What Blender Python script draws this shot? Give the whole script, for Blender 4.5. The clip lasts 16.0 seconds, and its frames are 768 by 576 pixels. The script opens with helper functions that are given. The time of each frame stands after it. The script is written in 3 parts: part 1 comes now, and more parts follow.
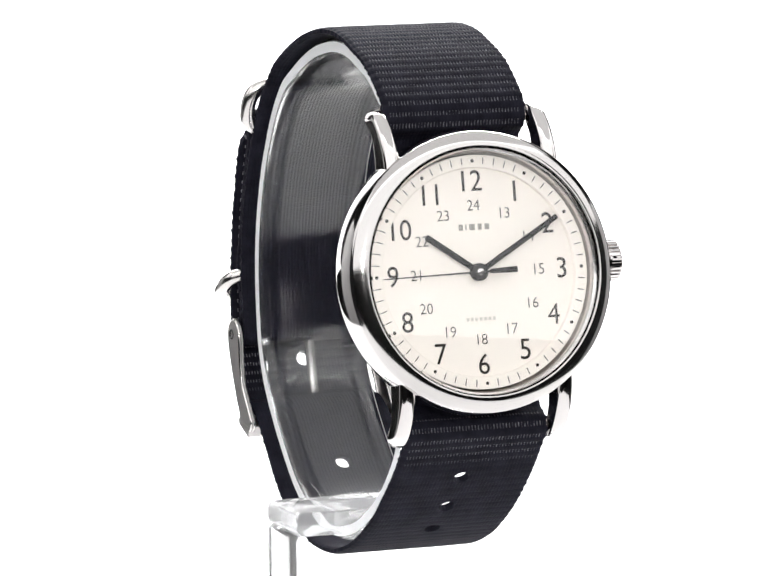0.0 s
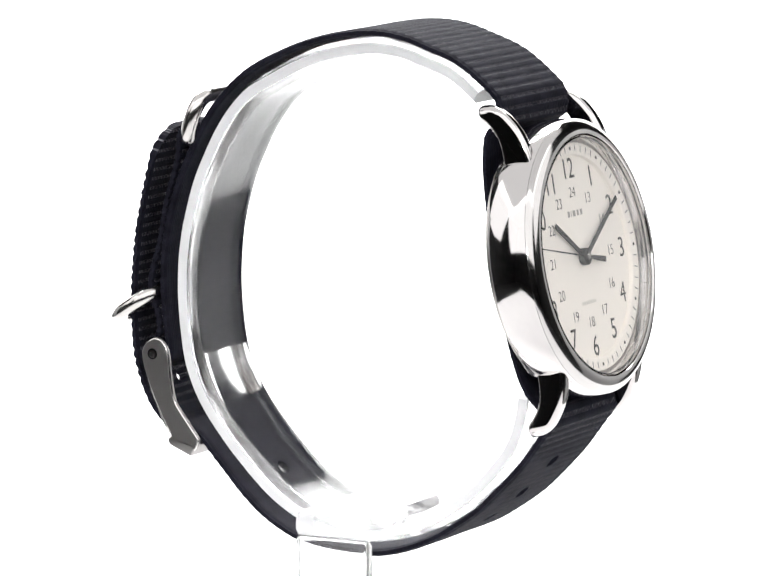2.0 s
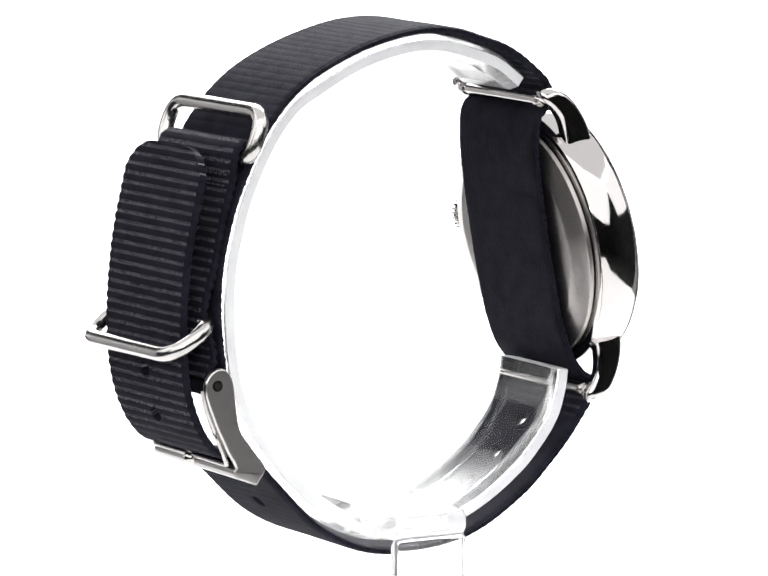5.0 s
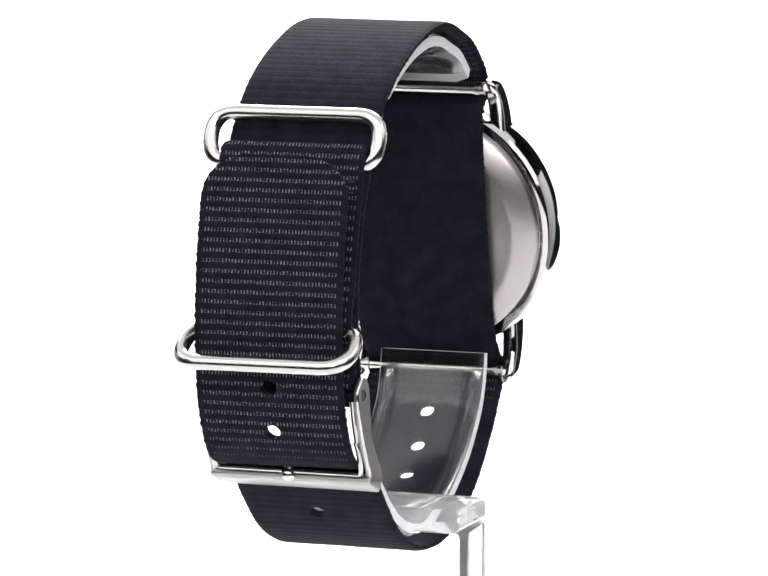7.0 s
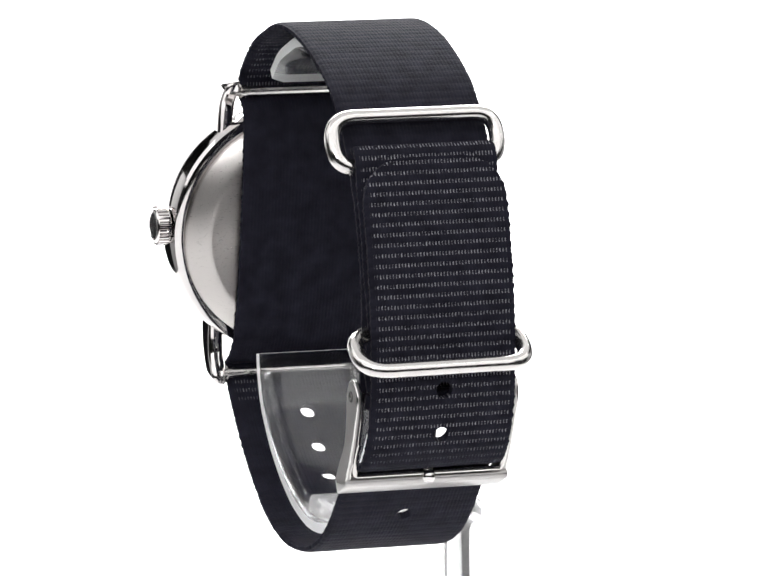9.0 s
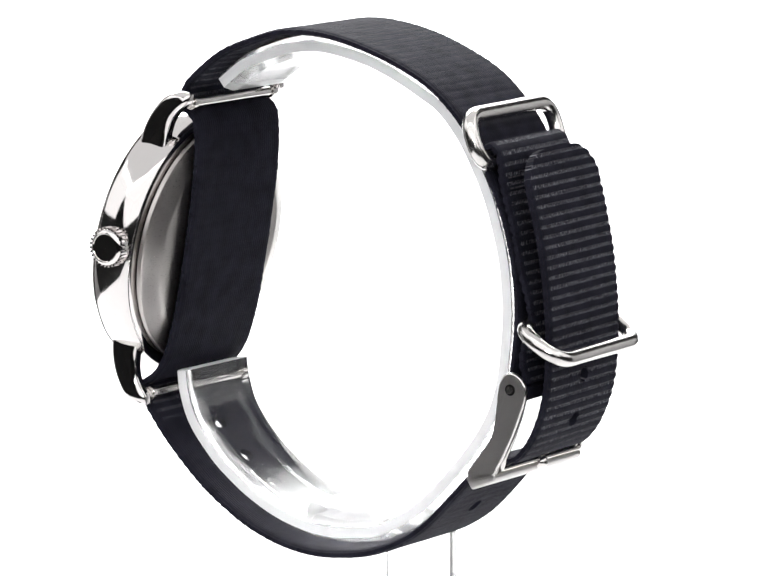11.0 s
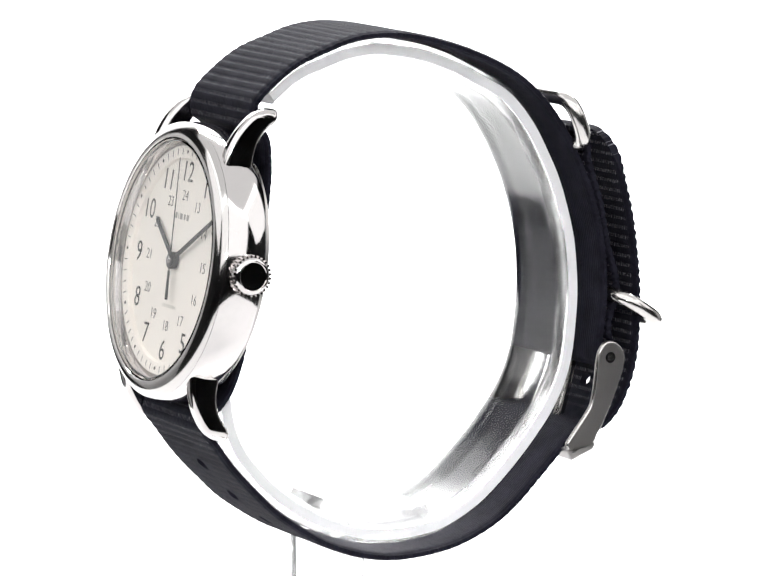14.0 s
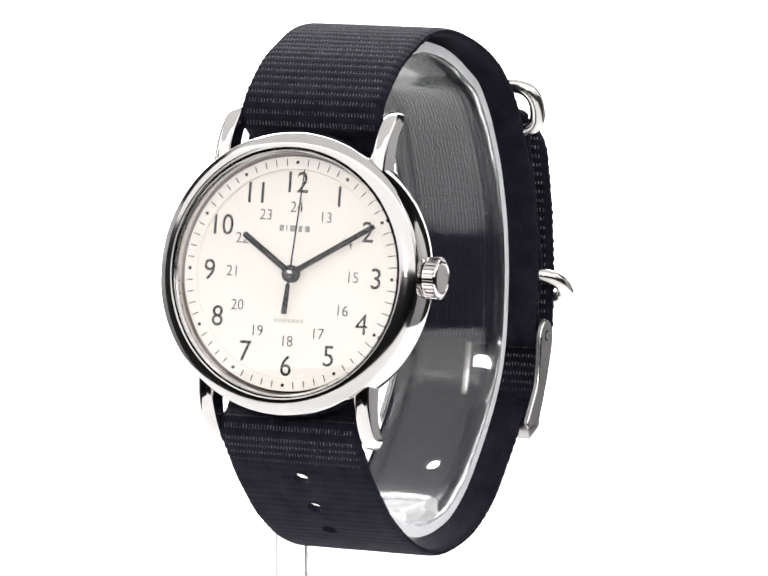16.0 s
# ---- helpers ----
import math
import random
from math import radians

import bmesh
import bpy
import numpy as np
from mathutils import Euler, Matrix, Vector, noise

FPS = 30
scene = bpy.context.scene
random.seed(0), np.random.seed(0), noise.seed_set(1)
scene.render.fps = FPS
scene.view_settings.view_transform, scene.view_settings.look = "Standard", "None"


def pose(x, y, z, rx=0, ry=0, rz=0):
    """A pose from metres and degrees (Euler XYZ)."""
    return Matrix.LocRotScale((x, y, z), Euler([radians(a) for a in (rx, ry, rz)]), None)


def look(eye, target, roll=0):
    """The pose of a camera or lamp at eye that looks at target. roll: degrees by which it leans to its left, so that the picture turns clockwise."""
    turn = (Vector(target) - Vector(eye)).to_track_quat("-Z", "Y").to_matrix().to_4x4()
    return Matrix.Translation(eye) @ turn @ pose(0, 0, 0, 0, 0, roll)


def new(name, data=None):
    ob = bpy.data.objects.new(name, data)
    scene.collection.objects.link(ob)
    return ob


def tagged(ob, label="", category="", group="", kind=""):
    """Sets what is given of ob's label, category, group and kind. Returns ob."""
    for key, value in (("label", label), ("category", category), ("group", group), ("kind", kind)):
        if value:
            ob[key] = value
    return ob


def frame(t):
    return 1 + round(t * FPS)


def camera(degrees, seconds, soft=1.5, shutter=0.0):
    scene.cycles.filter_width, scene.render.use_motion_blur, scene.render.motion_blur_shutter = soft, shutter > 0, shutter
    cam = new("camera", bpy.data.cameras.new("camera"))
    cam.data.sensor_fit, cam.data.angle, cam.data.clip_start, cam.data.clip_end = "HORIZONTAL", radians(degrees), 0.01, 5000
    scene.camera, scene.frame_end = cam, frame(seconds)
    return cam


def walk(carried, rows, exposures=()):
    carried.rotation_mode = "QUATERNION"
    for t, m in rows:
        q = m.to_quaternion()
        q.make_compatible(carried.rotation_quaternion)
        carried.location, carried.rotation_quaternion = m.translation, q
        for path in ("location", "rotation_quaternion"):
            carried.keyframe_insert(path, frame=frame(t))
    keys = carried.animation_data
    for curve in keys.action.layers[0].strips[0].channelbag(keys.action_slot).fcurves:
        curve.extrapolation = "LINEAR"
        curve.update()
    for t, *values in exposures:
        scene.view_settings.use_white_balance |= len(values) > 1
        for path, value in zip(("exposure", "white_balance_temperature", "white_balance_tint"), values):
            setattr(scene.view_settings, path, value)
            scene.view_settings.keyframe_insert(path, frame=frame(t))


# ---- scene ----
# The camera stands still; a watch on a clear stand turns before it.
# Lengths in the watch are written in millimetres and scaled by MM.
MM = 0.001
EYE = Vector((1.4, -729.9, 100.5)) * MM
PITCH = radians(-7.95)
cam = camera(8.4, 16.0, soft=1.5)
AIM = look(EYE, EYE + Vector((0, math.cos(PITCH), math.sin(PITCH))), -0.13)
walk(cam, [(0, AIM), (16, AIM)])

# ---------------------------------------------------------------- light
world = bpy.data.worlds.new("studio")
world.use_nodes = True
world.node_tree.nodes["Background"].inputs[0].default_value = (1, 1, 1, 1)
world.node_tree.nodes["Background"].inputs[1].default_value = 0.02
scene.world = world
scene.view_settings.exposure = 0.0


def softbox(name, eye, target, wide, high, watts, colour=(1, 1, 1)):
    data = bpy.data.lights.new(name, "AREA")
    data.shape, data.size, data.size_y, data.energy, data.color = "RECTANGLE", wide, high, watts, colour
    ob = new(name, data)
    ob.matrix_world = look(eye, target)
    return ob


softbox("softbox_top", (0, 0.1, 1.3), (0, 0.1, 0), 3.0, 2.0, 17.0)
softbox("softbox_front", (0, -1.37, 1.127), (0, 0.08, 0.227), 4.4, 1.6, 34.0)
for side in (-1, 1):
    softbox("softbox_side", (1.6 * side, -0.1, 0.95), (0, -0.1, 0.1), 1.3, 1.0, 6.0)
softbox("backdrop_light", (0, 1.1, 1.25), (0, 1.65, 0.15), 1.6, 0.5, 90)
for side in (-1, 1):
    softbox("key_lamp", (0.06 * side, -0.95, 0.28), (0, 0, 0), 0.05, 0.05, 0.85)

# ---------------------------------------------------------------- materials


def material(name, colour, rough=0.5, metal=0.0):
    mat = bpy.data.materials.new(name)
    mat.use_nodes = True
    bsdf = mat.node_tree.nodes["Principled BSDF"]
    bsdf.inputs["Base Color"].default_value = (*colour, 1)
    bsdf.inputs["Roughness"].default_value = rough
    bsdf.inputs["Metallic"].default_value = metal
    return mat, mat.node_tree, bsdf


def add(tree, kind, **values):
    node = tree.nodes.new(kind)
    for key, value in values.items():
        node.inputs[key].default_value = value
    return node


def noise_node(tree, scale, detail=3.0, rough=0.55, stretch=None):
    coord = add(tree, "ShaderNodeTexCoord")
    tex = add(tree, "ShaderNodeTexNoise", Scale=scale, Detail=detail, Roughness=rough)
    if stretch:
        mapping = add(tree, "ShaderNodeMapping", Scale=stretch)
        tree.links.new(coord.outputs["Object"], mapping.inputs["Vector"])
        tree.links.new(mapping.outputs["Vector"], tex.inputs["Vector"])
    else:
        tree.links.new(coord.outputs["Object"], tex.inputs["Vector"])
    return tex


def spread(tree, source, low, high, target):
    node = add(tree, "ShaderNodeMapRange")
    node.inputs["From Min"].default_value, node.inputs["From Max"].default_value = 0.3, 0.7
    node.inputs["To Min"].default_value, node.inputs["To Max"].default_value = low, high
    tree.links.new(source, node.inputs["Value"])
    tree.links.new(node.outputs["Result"], target)


def tint(tree, source, a, b, target):
    node = tree.nodes.new("ShaderNodeValToRGB")
    node.color_ramp.elements[0].color, node.color_ramp.elements[1].color = (*a, 1), (*b, 1)
    node.color_ramp.elements[0].position, node.color_ramp.elements[1].position = 0.3, 0.7
    tree.links.new(source, node.inputs["Fac"])
    tree.links.new(node.outputs["Color"], target)


def bump(tree, bsdf, source, strength, distance):
    node = add(tree, "ShaderNodeBump", Strength=strength, Distance=distance)
    tree.links.new(source, node.inputs["Height"])
    tree.links.new(node.outputs["Normal"], bsdf.inputs["Normal"])


def steel(name, colour, low, high, stretch, scale, relief):
    mat, tree, bsdf = material(name, colour, low, 1.0)
    fine = noise_node(tree, scale, 4, 0.6, stretch)
    spread(tree, fine.outputs["Fac"], low, high, bsdf.inputs["Roughness"])
    if relief:
        bump(tree, bsdf, fine.outputs["Fac"], relief, 0.00002)
    return mat


CHROME = steel("polished_steel", (0.66, 0.635, 0.628), 0.05, 0.10, (1, 1, 1), 900, 0)
WIRE = steel("satin_steel", (0.63, 0.61, 0.595), 0.14, 0.24, (1, 1, 1), 1500, 0.05)
PLATE = steel("grained_steel", (0.42, 0.405, 0.40), 0.33, 0.36, (1, 1, 1), 4000, 0.0)
BEZEL = steel("satin_polished_steel", (0.60, 0.58, 0.57), 0.10, 0.12, (1, 1, 1), 300, 0)
BACK = steel("brushed_steel", (0.50, 0.475, 0.46), 0.26, 0.36, (1, 10, 1), 1600, 0.02)


def nylon_material():
    mat, tree, bsdf = material("navy_black_nylon", (0.010, 0.011, 0.016), 0.7)
    uv = tree.nodes.new("ShaderNodeUVMap")
    uv.uv_map = "weave"
    weave = add(tree, "ShaderNodeTexWave", Scale=1.0, Distortion=0.6, Detail=2.0)
    weave.bands_direction = "X"
    mapping = add(tree, "ShaderNodeMapping", Scale=(0.62, 0.10, 1.0))
    tree.links.new(uv.outputs["UV"], mapping.inputs["Vector"])
    tree.links.new(mapping.outputs["Vector"], weave.inputs["Vector"])
    fibre = add(tree, "ShaderNodeTexNoise", Scale=2.2, Detail=4.0, Roughness=0.7)
    tree.links.new(uv.outputs["UV"], fibre.inputs["Vector"])
    both = add(tree, "ShaderNodeMath")
    both.operation = "ADD"
    faint = add(tree, "ShaderNodeMath")
    faint.operation = "MULTIPLY"
    faint.inputs[1].default_value = 0.3
    tree.links.new(weave.outputs["Fac"], faint.inputs[0])
    tree.links.new(faint.outputs["Value"], both.inputs[0])
    tree.links.new(fibre.outputs["Fac"], both.inputs[1])
    bump(tree, bsdf, both.outputs["Value"], 0.9, 0.00012)
    # glints on thread ends in the dips between the ribs, painted pale
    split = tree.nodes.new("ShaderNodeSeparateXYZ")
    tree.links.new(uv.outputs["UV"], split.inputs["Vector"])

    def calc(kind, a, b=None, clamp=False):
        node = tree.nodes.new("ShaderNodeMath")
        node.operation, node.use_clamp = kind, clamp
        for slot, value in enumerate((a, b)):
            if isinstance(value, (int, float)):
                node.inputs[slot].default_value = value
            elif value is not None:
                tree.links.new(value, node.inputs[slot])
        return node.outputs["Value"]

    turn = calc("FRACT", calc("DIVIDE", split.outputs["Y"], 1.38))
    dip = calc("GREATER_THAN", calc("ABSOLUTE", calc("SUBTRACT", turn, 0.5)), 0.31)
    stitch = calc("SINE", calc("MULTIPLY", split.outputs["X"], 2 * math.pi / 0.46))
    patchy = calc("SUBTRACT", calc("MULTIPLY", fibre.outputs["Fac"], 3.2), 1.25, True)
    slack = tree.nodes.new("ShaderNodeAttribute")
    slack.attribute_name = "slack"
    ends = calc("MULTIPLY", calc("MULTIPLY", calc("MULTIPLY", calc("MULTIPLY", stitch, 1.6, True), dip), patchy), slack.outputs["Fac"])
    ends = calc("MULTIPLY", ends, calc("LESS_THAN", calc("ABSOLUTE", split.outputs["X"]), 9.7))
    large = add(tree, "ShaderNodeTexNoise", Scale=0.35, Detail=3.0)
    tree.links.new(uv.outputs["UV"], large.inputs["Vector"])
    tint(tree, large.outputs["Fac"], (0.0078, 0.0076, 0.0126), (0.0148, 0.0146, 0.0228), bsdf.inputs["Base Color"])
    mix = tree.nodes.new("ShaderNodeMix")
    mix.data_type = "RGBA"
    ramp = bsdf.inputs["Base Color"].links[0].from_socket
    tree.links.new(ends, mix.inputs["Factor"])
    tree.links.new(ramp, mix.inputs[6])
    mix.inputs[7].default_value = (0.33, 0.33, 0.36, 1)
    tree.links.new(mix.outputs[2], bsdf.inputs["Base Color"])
    bsdf.inputs["Specular IOR Level"].default_value = 0.055
    return mat


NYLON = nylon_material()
NYLON_THREAD = material("dark_sewing_thread", (0.035, 0.035, 0.042), 0.6)[0]


def dial_material():
    mat, tree, bsdf = material("cream_dial", (0.86, 0.82, 0.72), 0.55)
    grain = noise_node(tree, 4000, 3)
    tint(tree, grain.outputs["Fac"], (0.87, 0.812, 0.74), (0.895, 0.842, 0.775), bsdf.inputs["Base Color"])
    return mat


DIAL = dial_material()
INK = material("dark_print", (0.04, 0.035, 0.031), 0.5)[0]
PALE_INK = material("pale_grey_print", (0.58, 0.55, 0.49), 0.5)[0]
SOFT_INK = material("soft_grey_print", (0.3, 0.285, 0.255), 0.5)[0]
GREY_INK = material("grey_print", (0.06, 0.055, 0.05), 0.5)[0]
LACQUER = material("black_lacquer", (0.008, 0.007, 0.007), 0.3)[0]
for print_mat in (LACQUER, INK, GREY_INK):
    print_mat.node_tree.nodes["Principled BSDF"].inputs["Specular IOR Level"].default_value = 0.1


def clear(name, ior, colour, rough):
    mat, tree, bsdf = material(name, colour, rough)
    bsdf.inputs["Transmission Weight"].default_value = 1.0
    bsdf.inputs["IOR"].default_value = ior
    return mat


CRYSTAL = clear("mineral_glass", 1.45, (1, 1, 1), 0.0)
ACRYLIC = clear("clear_acrylic", 1.45, (0.99, 0.99, 0.99), 0.0)
SCUFFED = clear("handled_acrylic", 1.49, (0.99, 0.99, 0.99), 0.1)

# Sawn edge, whitened further to stand in for the acrylic's edge glow.
FROSTED = clear("sawn_acrylic_edge_glow", 1.49, (0.96, 0.96, 0.97), 0.6)
FROSTED.node_tree.nodes["Principled BSDF"].inputs["Transmission Weight"].default_value = 0.25
# Clear post; a trace of white in its colour lightens its dark refractions.
CLOUDY = clear("whitened_acrylic_post", 1.45, (0.99, 0.99, 0.99), 0.01)
CLOUDY.node_tree.nodes["Principled BSDF"].inputs["Transmission Weight"].default_value = 0.95
# Clear arm; white mixed into its colour brightens the dark it would refract.
MILKY = clear("whitened_acrylic_bar", 1.3, (0.98, 0.98, 0.985), 0.08)
MILKY.node_tree.nodes["Principled BSDF"].inputs["Transmission Weight"].default_value = 0.82

WHITE = material("white_paper", (0.72, 0.72, 0.72), 0.85)
tint(WHITE[1], noise_node(WHITE[1], 30, 3).outputs["Fac"], (0.70, 0.70, 0.70), (0.73, 0.73, 0.73), WHITE[2].inputs["Base Color"])
BOARD = material("grey_board", (0.3, 0.3, 0.3), 0.85)
tint(BOARD[1], noise_node(BOARD[1], 12, 3).outputs["Fac"], (0.28, 0.28, 0.28), (0.33, 0.33, 0.33), BOARD[2].inputs["Base Color"])
DARK = material("dark_studio_paint", (0.02, 0.02, 0.02), 0.9)
tint(DARK[1], noise_node(DARK[1], 3, 3).outputs["Fac"], (0.015, 0.015, 0.015), (0.03, 0.03, 0.03), DARK[2].inputs["Base Color"])
TABLE = material("grey_table_wood", (0.2, 0.19, 0.18), 0.7)
tint(TABLE[1], noise_node(TABLE[1], 12, 4, 0.6, (1, 8, 1)).outputs["Fac"], (0.16, 0.15, 0.14), (0.24, 0.23, 0.22), TABLE[2].inputs["Base Color"])

# ---------------------------------------------------------------- mesh helpers


def smooth_by_angle(mesh, degrees=35):
    bm = bmesh.new()
    bm.from_mesh(mesh)
    for f in bm.faces:
        f.smooth = True
    for e in bm.edges:
        if len(e.link_faces) == 2 and e.calc_face_angle(0) > radians(degrees):
            e.smooth = False
    bm.to_mesh(mesh)
    bm.free()


def mesh_from(bm, name, mat, degrees=35, scale=MM):
    bmesh.ops.recalc_face_normals(bm, faces=bm.faces)
    if scale != 1:
        bmesh.ops.scale(bm, vec=(scale,) * 3, verts=bm.verts)
    mesh = bpy.data.meshes.new(name)
    bm.to_mesh(mesh)
    bm.free()
    mesh.materials.append(mat)
    smooth_by_angle(mesh, degrees)
    return mesh


def part(name, bm, mat, parent, label="", m=None, degrees=35):
    ob = new(name, mesh_from(bm, name, mat, degrees) if isinstance(bm, bmesh.types.BMesh) else bm)
    ob.parent = parent
    if m is not None:
        ob.matrix_basis = m
    return tagged(ob, label)


def flat_faced(ob):
    """Keep large faces flat beside their rounded edges."""
    ob.modifiers.new("flat_faces", "WEIGHTED_NORMAL").keep_sharp = True
    return ob


def lathe(profile, steps=128, closed=False):
    """Turns (r, h) pairs round the local z axis."""
    bm = bmesh.new()
    rings = []
    for r, h in profile:
        if r < 1e-6:
            rings.append([bm.verts.new((0, 0, h))])
        else:
            rings.append([bm.verts.new((r * math.cos(2 * math.pi * k / steps), r * math.sin(2 * math.pi * k / steps), h)) for k in range(steps)])
    pairs = list(zip(rings, rings[1:])) + ([(rings[-1], rings[0])] if closed else [])
    for a, b in pairs:
        for k in range(steps):
            l = (k + 1) % steps
            if len(a) == 1 and len(b) == 1:
                continue
            if len(a) == 1:
                bm.faces.new((a[0], b[k], b[l]))
            elif len(b) == 1:
                bm.faces.new((a[k], b[0], a[l]))
            else:
                bm.faces.new((a[k], b[k], b[l], a[l]))
    return bm


def rounded(points, radius, steps=6):
    """Rounds the corners of a closed 2D outline."""
    out, n = [], len(points)
    for i in range(n):
        p, a, b = Vector(points[i]), Vector(points[i - 1]), Vector(points[(i + 1) % n])
        r = min(radius, (a - p).length * 0.48, (b - p).length * 0.48)
        s, e = p + (a - p).normalized() * r, p + (b - p).normalized() * r
        for k in range(steps + 1):
            u = k / steps
            out.append(s.lerp(p, u).lerp(p.lerp(e, u), u))
    return out


def pillow(outline, low, high, round_by, segments=6):
    """A 2D outline raised from z low to z high, both rims rounded to a quarter circle."""
    pts = [Vector(p) for p in outline]
    n = len(pts)
    area = sum(pts[i - 1].x * pts[i].y - pts[i].x * pts[i - 1].y for i in range(n))
    inward = []
    for i in range(n):
        d = (pts[(i + 1) % n] - pts[i - 1]).normalized()
        inward.append(Vector((-d.y, d.x)) * (1 if area > 0 else -1))
    turns = [math.pi / 2 * k / segments for k in range(segments + 1)]
    layers = [(round_by * (1 - math.sin(a)), low + round_by * (1 - math.cos(a))) for a in turns]
    layers += [(inset, low + high - z) for inset, z in layers[::-1]]
    bm = bmesh.new()
    rings = [[bm.verts.new((p.x + q.x * inset, p.y + q.y * inset, z)) for p, q in zip(pts, inward)] for inset, z in layers]
    for a, b in zip(rings, rings[1:]):
        for k in range(n):
            l = (k + 1) % n
            bm.faces.new((a[k], a[l], b[l], b[k]))
    bm.faces.new(rings[0][::-1])
    bm.faces.new(rings[-1])
    return bm


def slab(outline, low, high, bevel=0.0, segments=3, clamp=True):
    """A 2D outline (x, y) raised from z low to z high, its rims rounded."""
    bm = bmesh.new()
    a = [bm.verts.new((p[0], p[1], low)) for p in outline]
    b = [bm.verts.new((p[0], p[1], high)) for p in outline]
    bottom, top = bm.faces.new(a[::-1]), bm.faces.new(b)
    for k in range(len(a)):
        l = (k + 1) % len(a)
        bm.faces.new((a[k], a[l], b[l], b[k]))
    if bevel:
        rims = list({e for f in (bottom, top) for e in f.edges})
        bmesh.ops.bevel(bm, geom=rims, offset=bevel, segments=segments, profile=0.5, affect="EDGES", clamp_overlap=clamp)
    return bm


def tube(points, radius, sides=20, closed=False, squash=1.0):
    """A round rod along a 3D line."""
    bm = bmesh.new()
    pts = [Vector(p) for p in points]
    n, rings, up = len(pts), [], None
    for i, p in enumerate(pts):
        a = pts[i - 1] if (closed or i) else p
        b = pts[(i + 1) % n] if (closed or i < n - 1) else p
        d = (b - a).normalized()
        up = d.orthogonal().normalized() if up is None else (up - d * up.dot(d)).normalized()
        side = d.cross(up)
        rings.append([bm.verts.new(p + radius * (math.cos(2 * math.pi * k / sides) * up + squash * math.sin(2 * math.pi * k / sides) * side)) for k in range(sides)])
    for a, b in list(zip(rings, rings[1:])) + ([(rings[-1], rings[0])] if closed else []):
        shift = 0
        if b is rings[0]:
            shift = min(range(sides), key=lambda s: (a[0].co - b[s].co).length)
        for k in range(sides):
            l = (k + 1) % sides
            bm.faces.new((a[k], a[l], b[(l + shift) % sides], b[(k + shift) % sides]))
    if not closed:
        bm.faces.new(rings[0][::-1])
        bm.faces.new(rings[-1])
    return bm


class Line:
    """A smooth line through points in the (x, z) plane, by arc length."""

    def __init__(self, points, step=0.1):
        p = [np.array(q, float) for q in points]
        p = [2 * p[0] - p[1]] + p + [2 * p[-1] - p[-2]]
        dense = []
        for i in range(1, len(p) - 2):
            a, b, c, d = p[i - 1:i + 3]
            ta, tb, tc = [max(np.linalg.norm(v) ** 0.5, 1e-6) for v in (b - a, c - b, d - c)]
            m1 = tb * ((b - a) / ta - (c - a) / (ta + tb) + (c - b) / tb)
            m2 = tb * ((c - b) / tb - (d - b) / (tb + tc) + (d - c) / tc)
            for u in np.arange(0, 1, 0.02):
                dense.append((2 * u**3 - 3 * u**2 + 1) * b + (u**3 - 2 * u**2 + u) * m1 + (-2 * u**3 + 3 * u**2) * c + (u**3 - u**2) * m2)
        dense.append(p[-2])
        self.q = np.array(dense)
        self.s = np.concatenate([[0], np.cumsum(np.linalg.norm(np.diff(self.q, axis=0), axis=1))])
        self.length = self.s[-1]

    def at(self, s):
        return np.array([np.interp(s, self.s, self.q[:, 0]), np.interp(s, self.s, self.q[:, 1])])

    def normal(self, s):
        d = self.at(min(s + 0.25, self.length)) - self.at(max(s - 0.25, 0))
        d = d / np.linalg.norm(d)
        return np.array([-d[1], d[0]])

    def nearest(self, x, z):
        return float(self.s[np.argmin(np.hypot(self.q[:, 0] - x, self.q[:, 1] - z))])


def twisted(x, y, k=0.05):
    """The back of the strap sits a little askew."""
    return x - k * y * min(max((-x - 5) / 20, 0), 1)


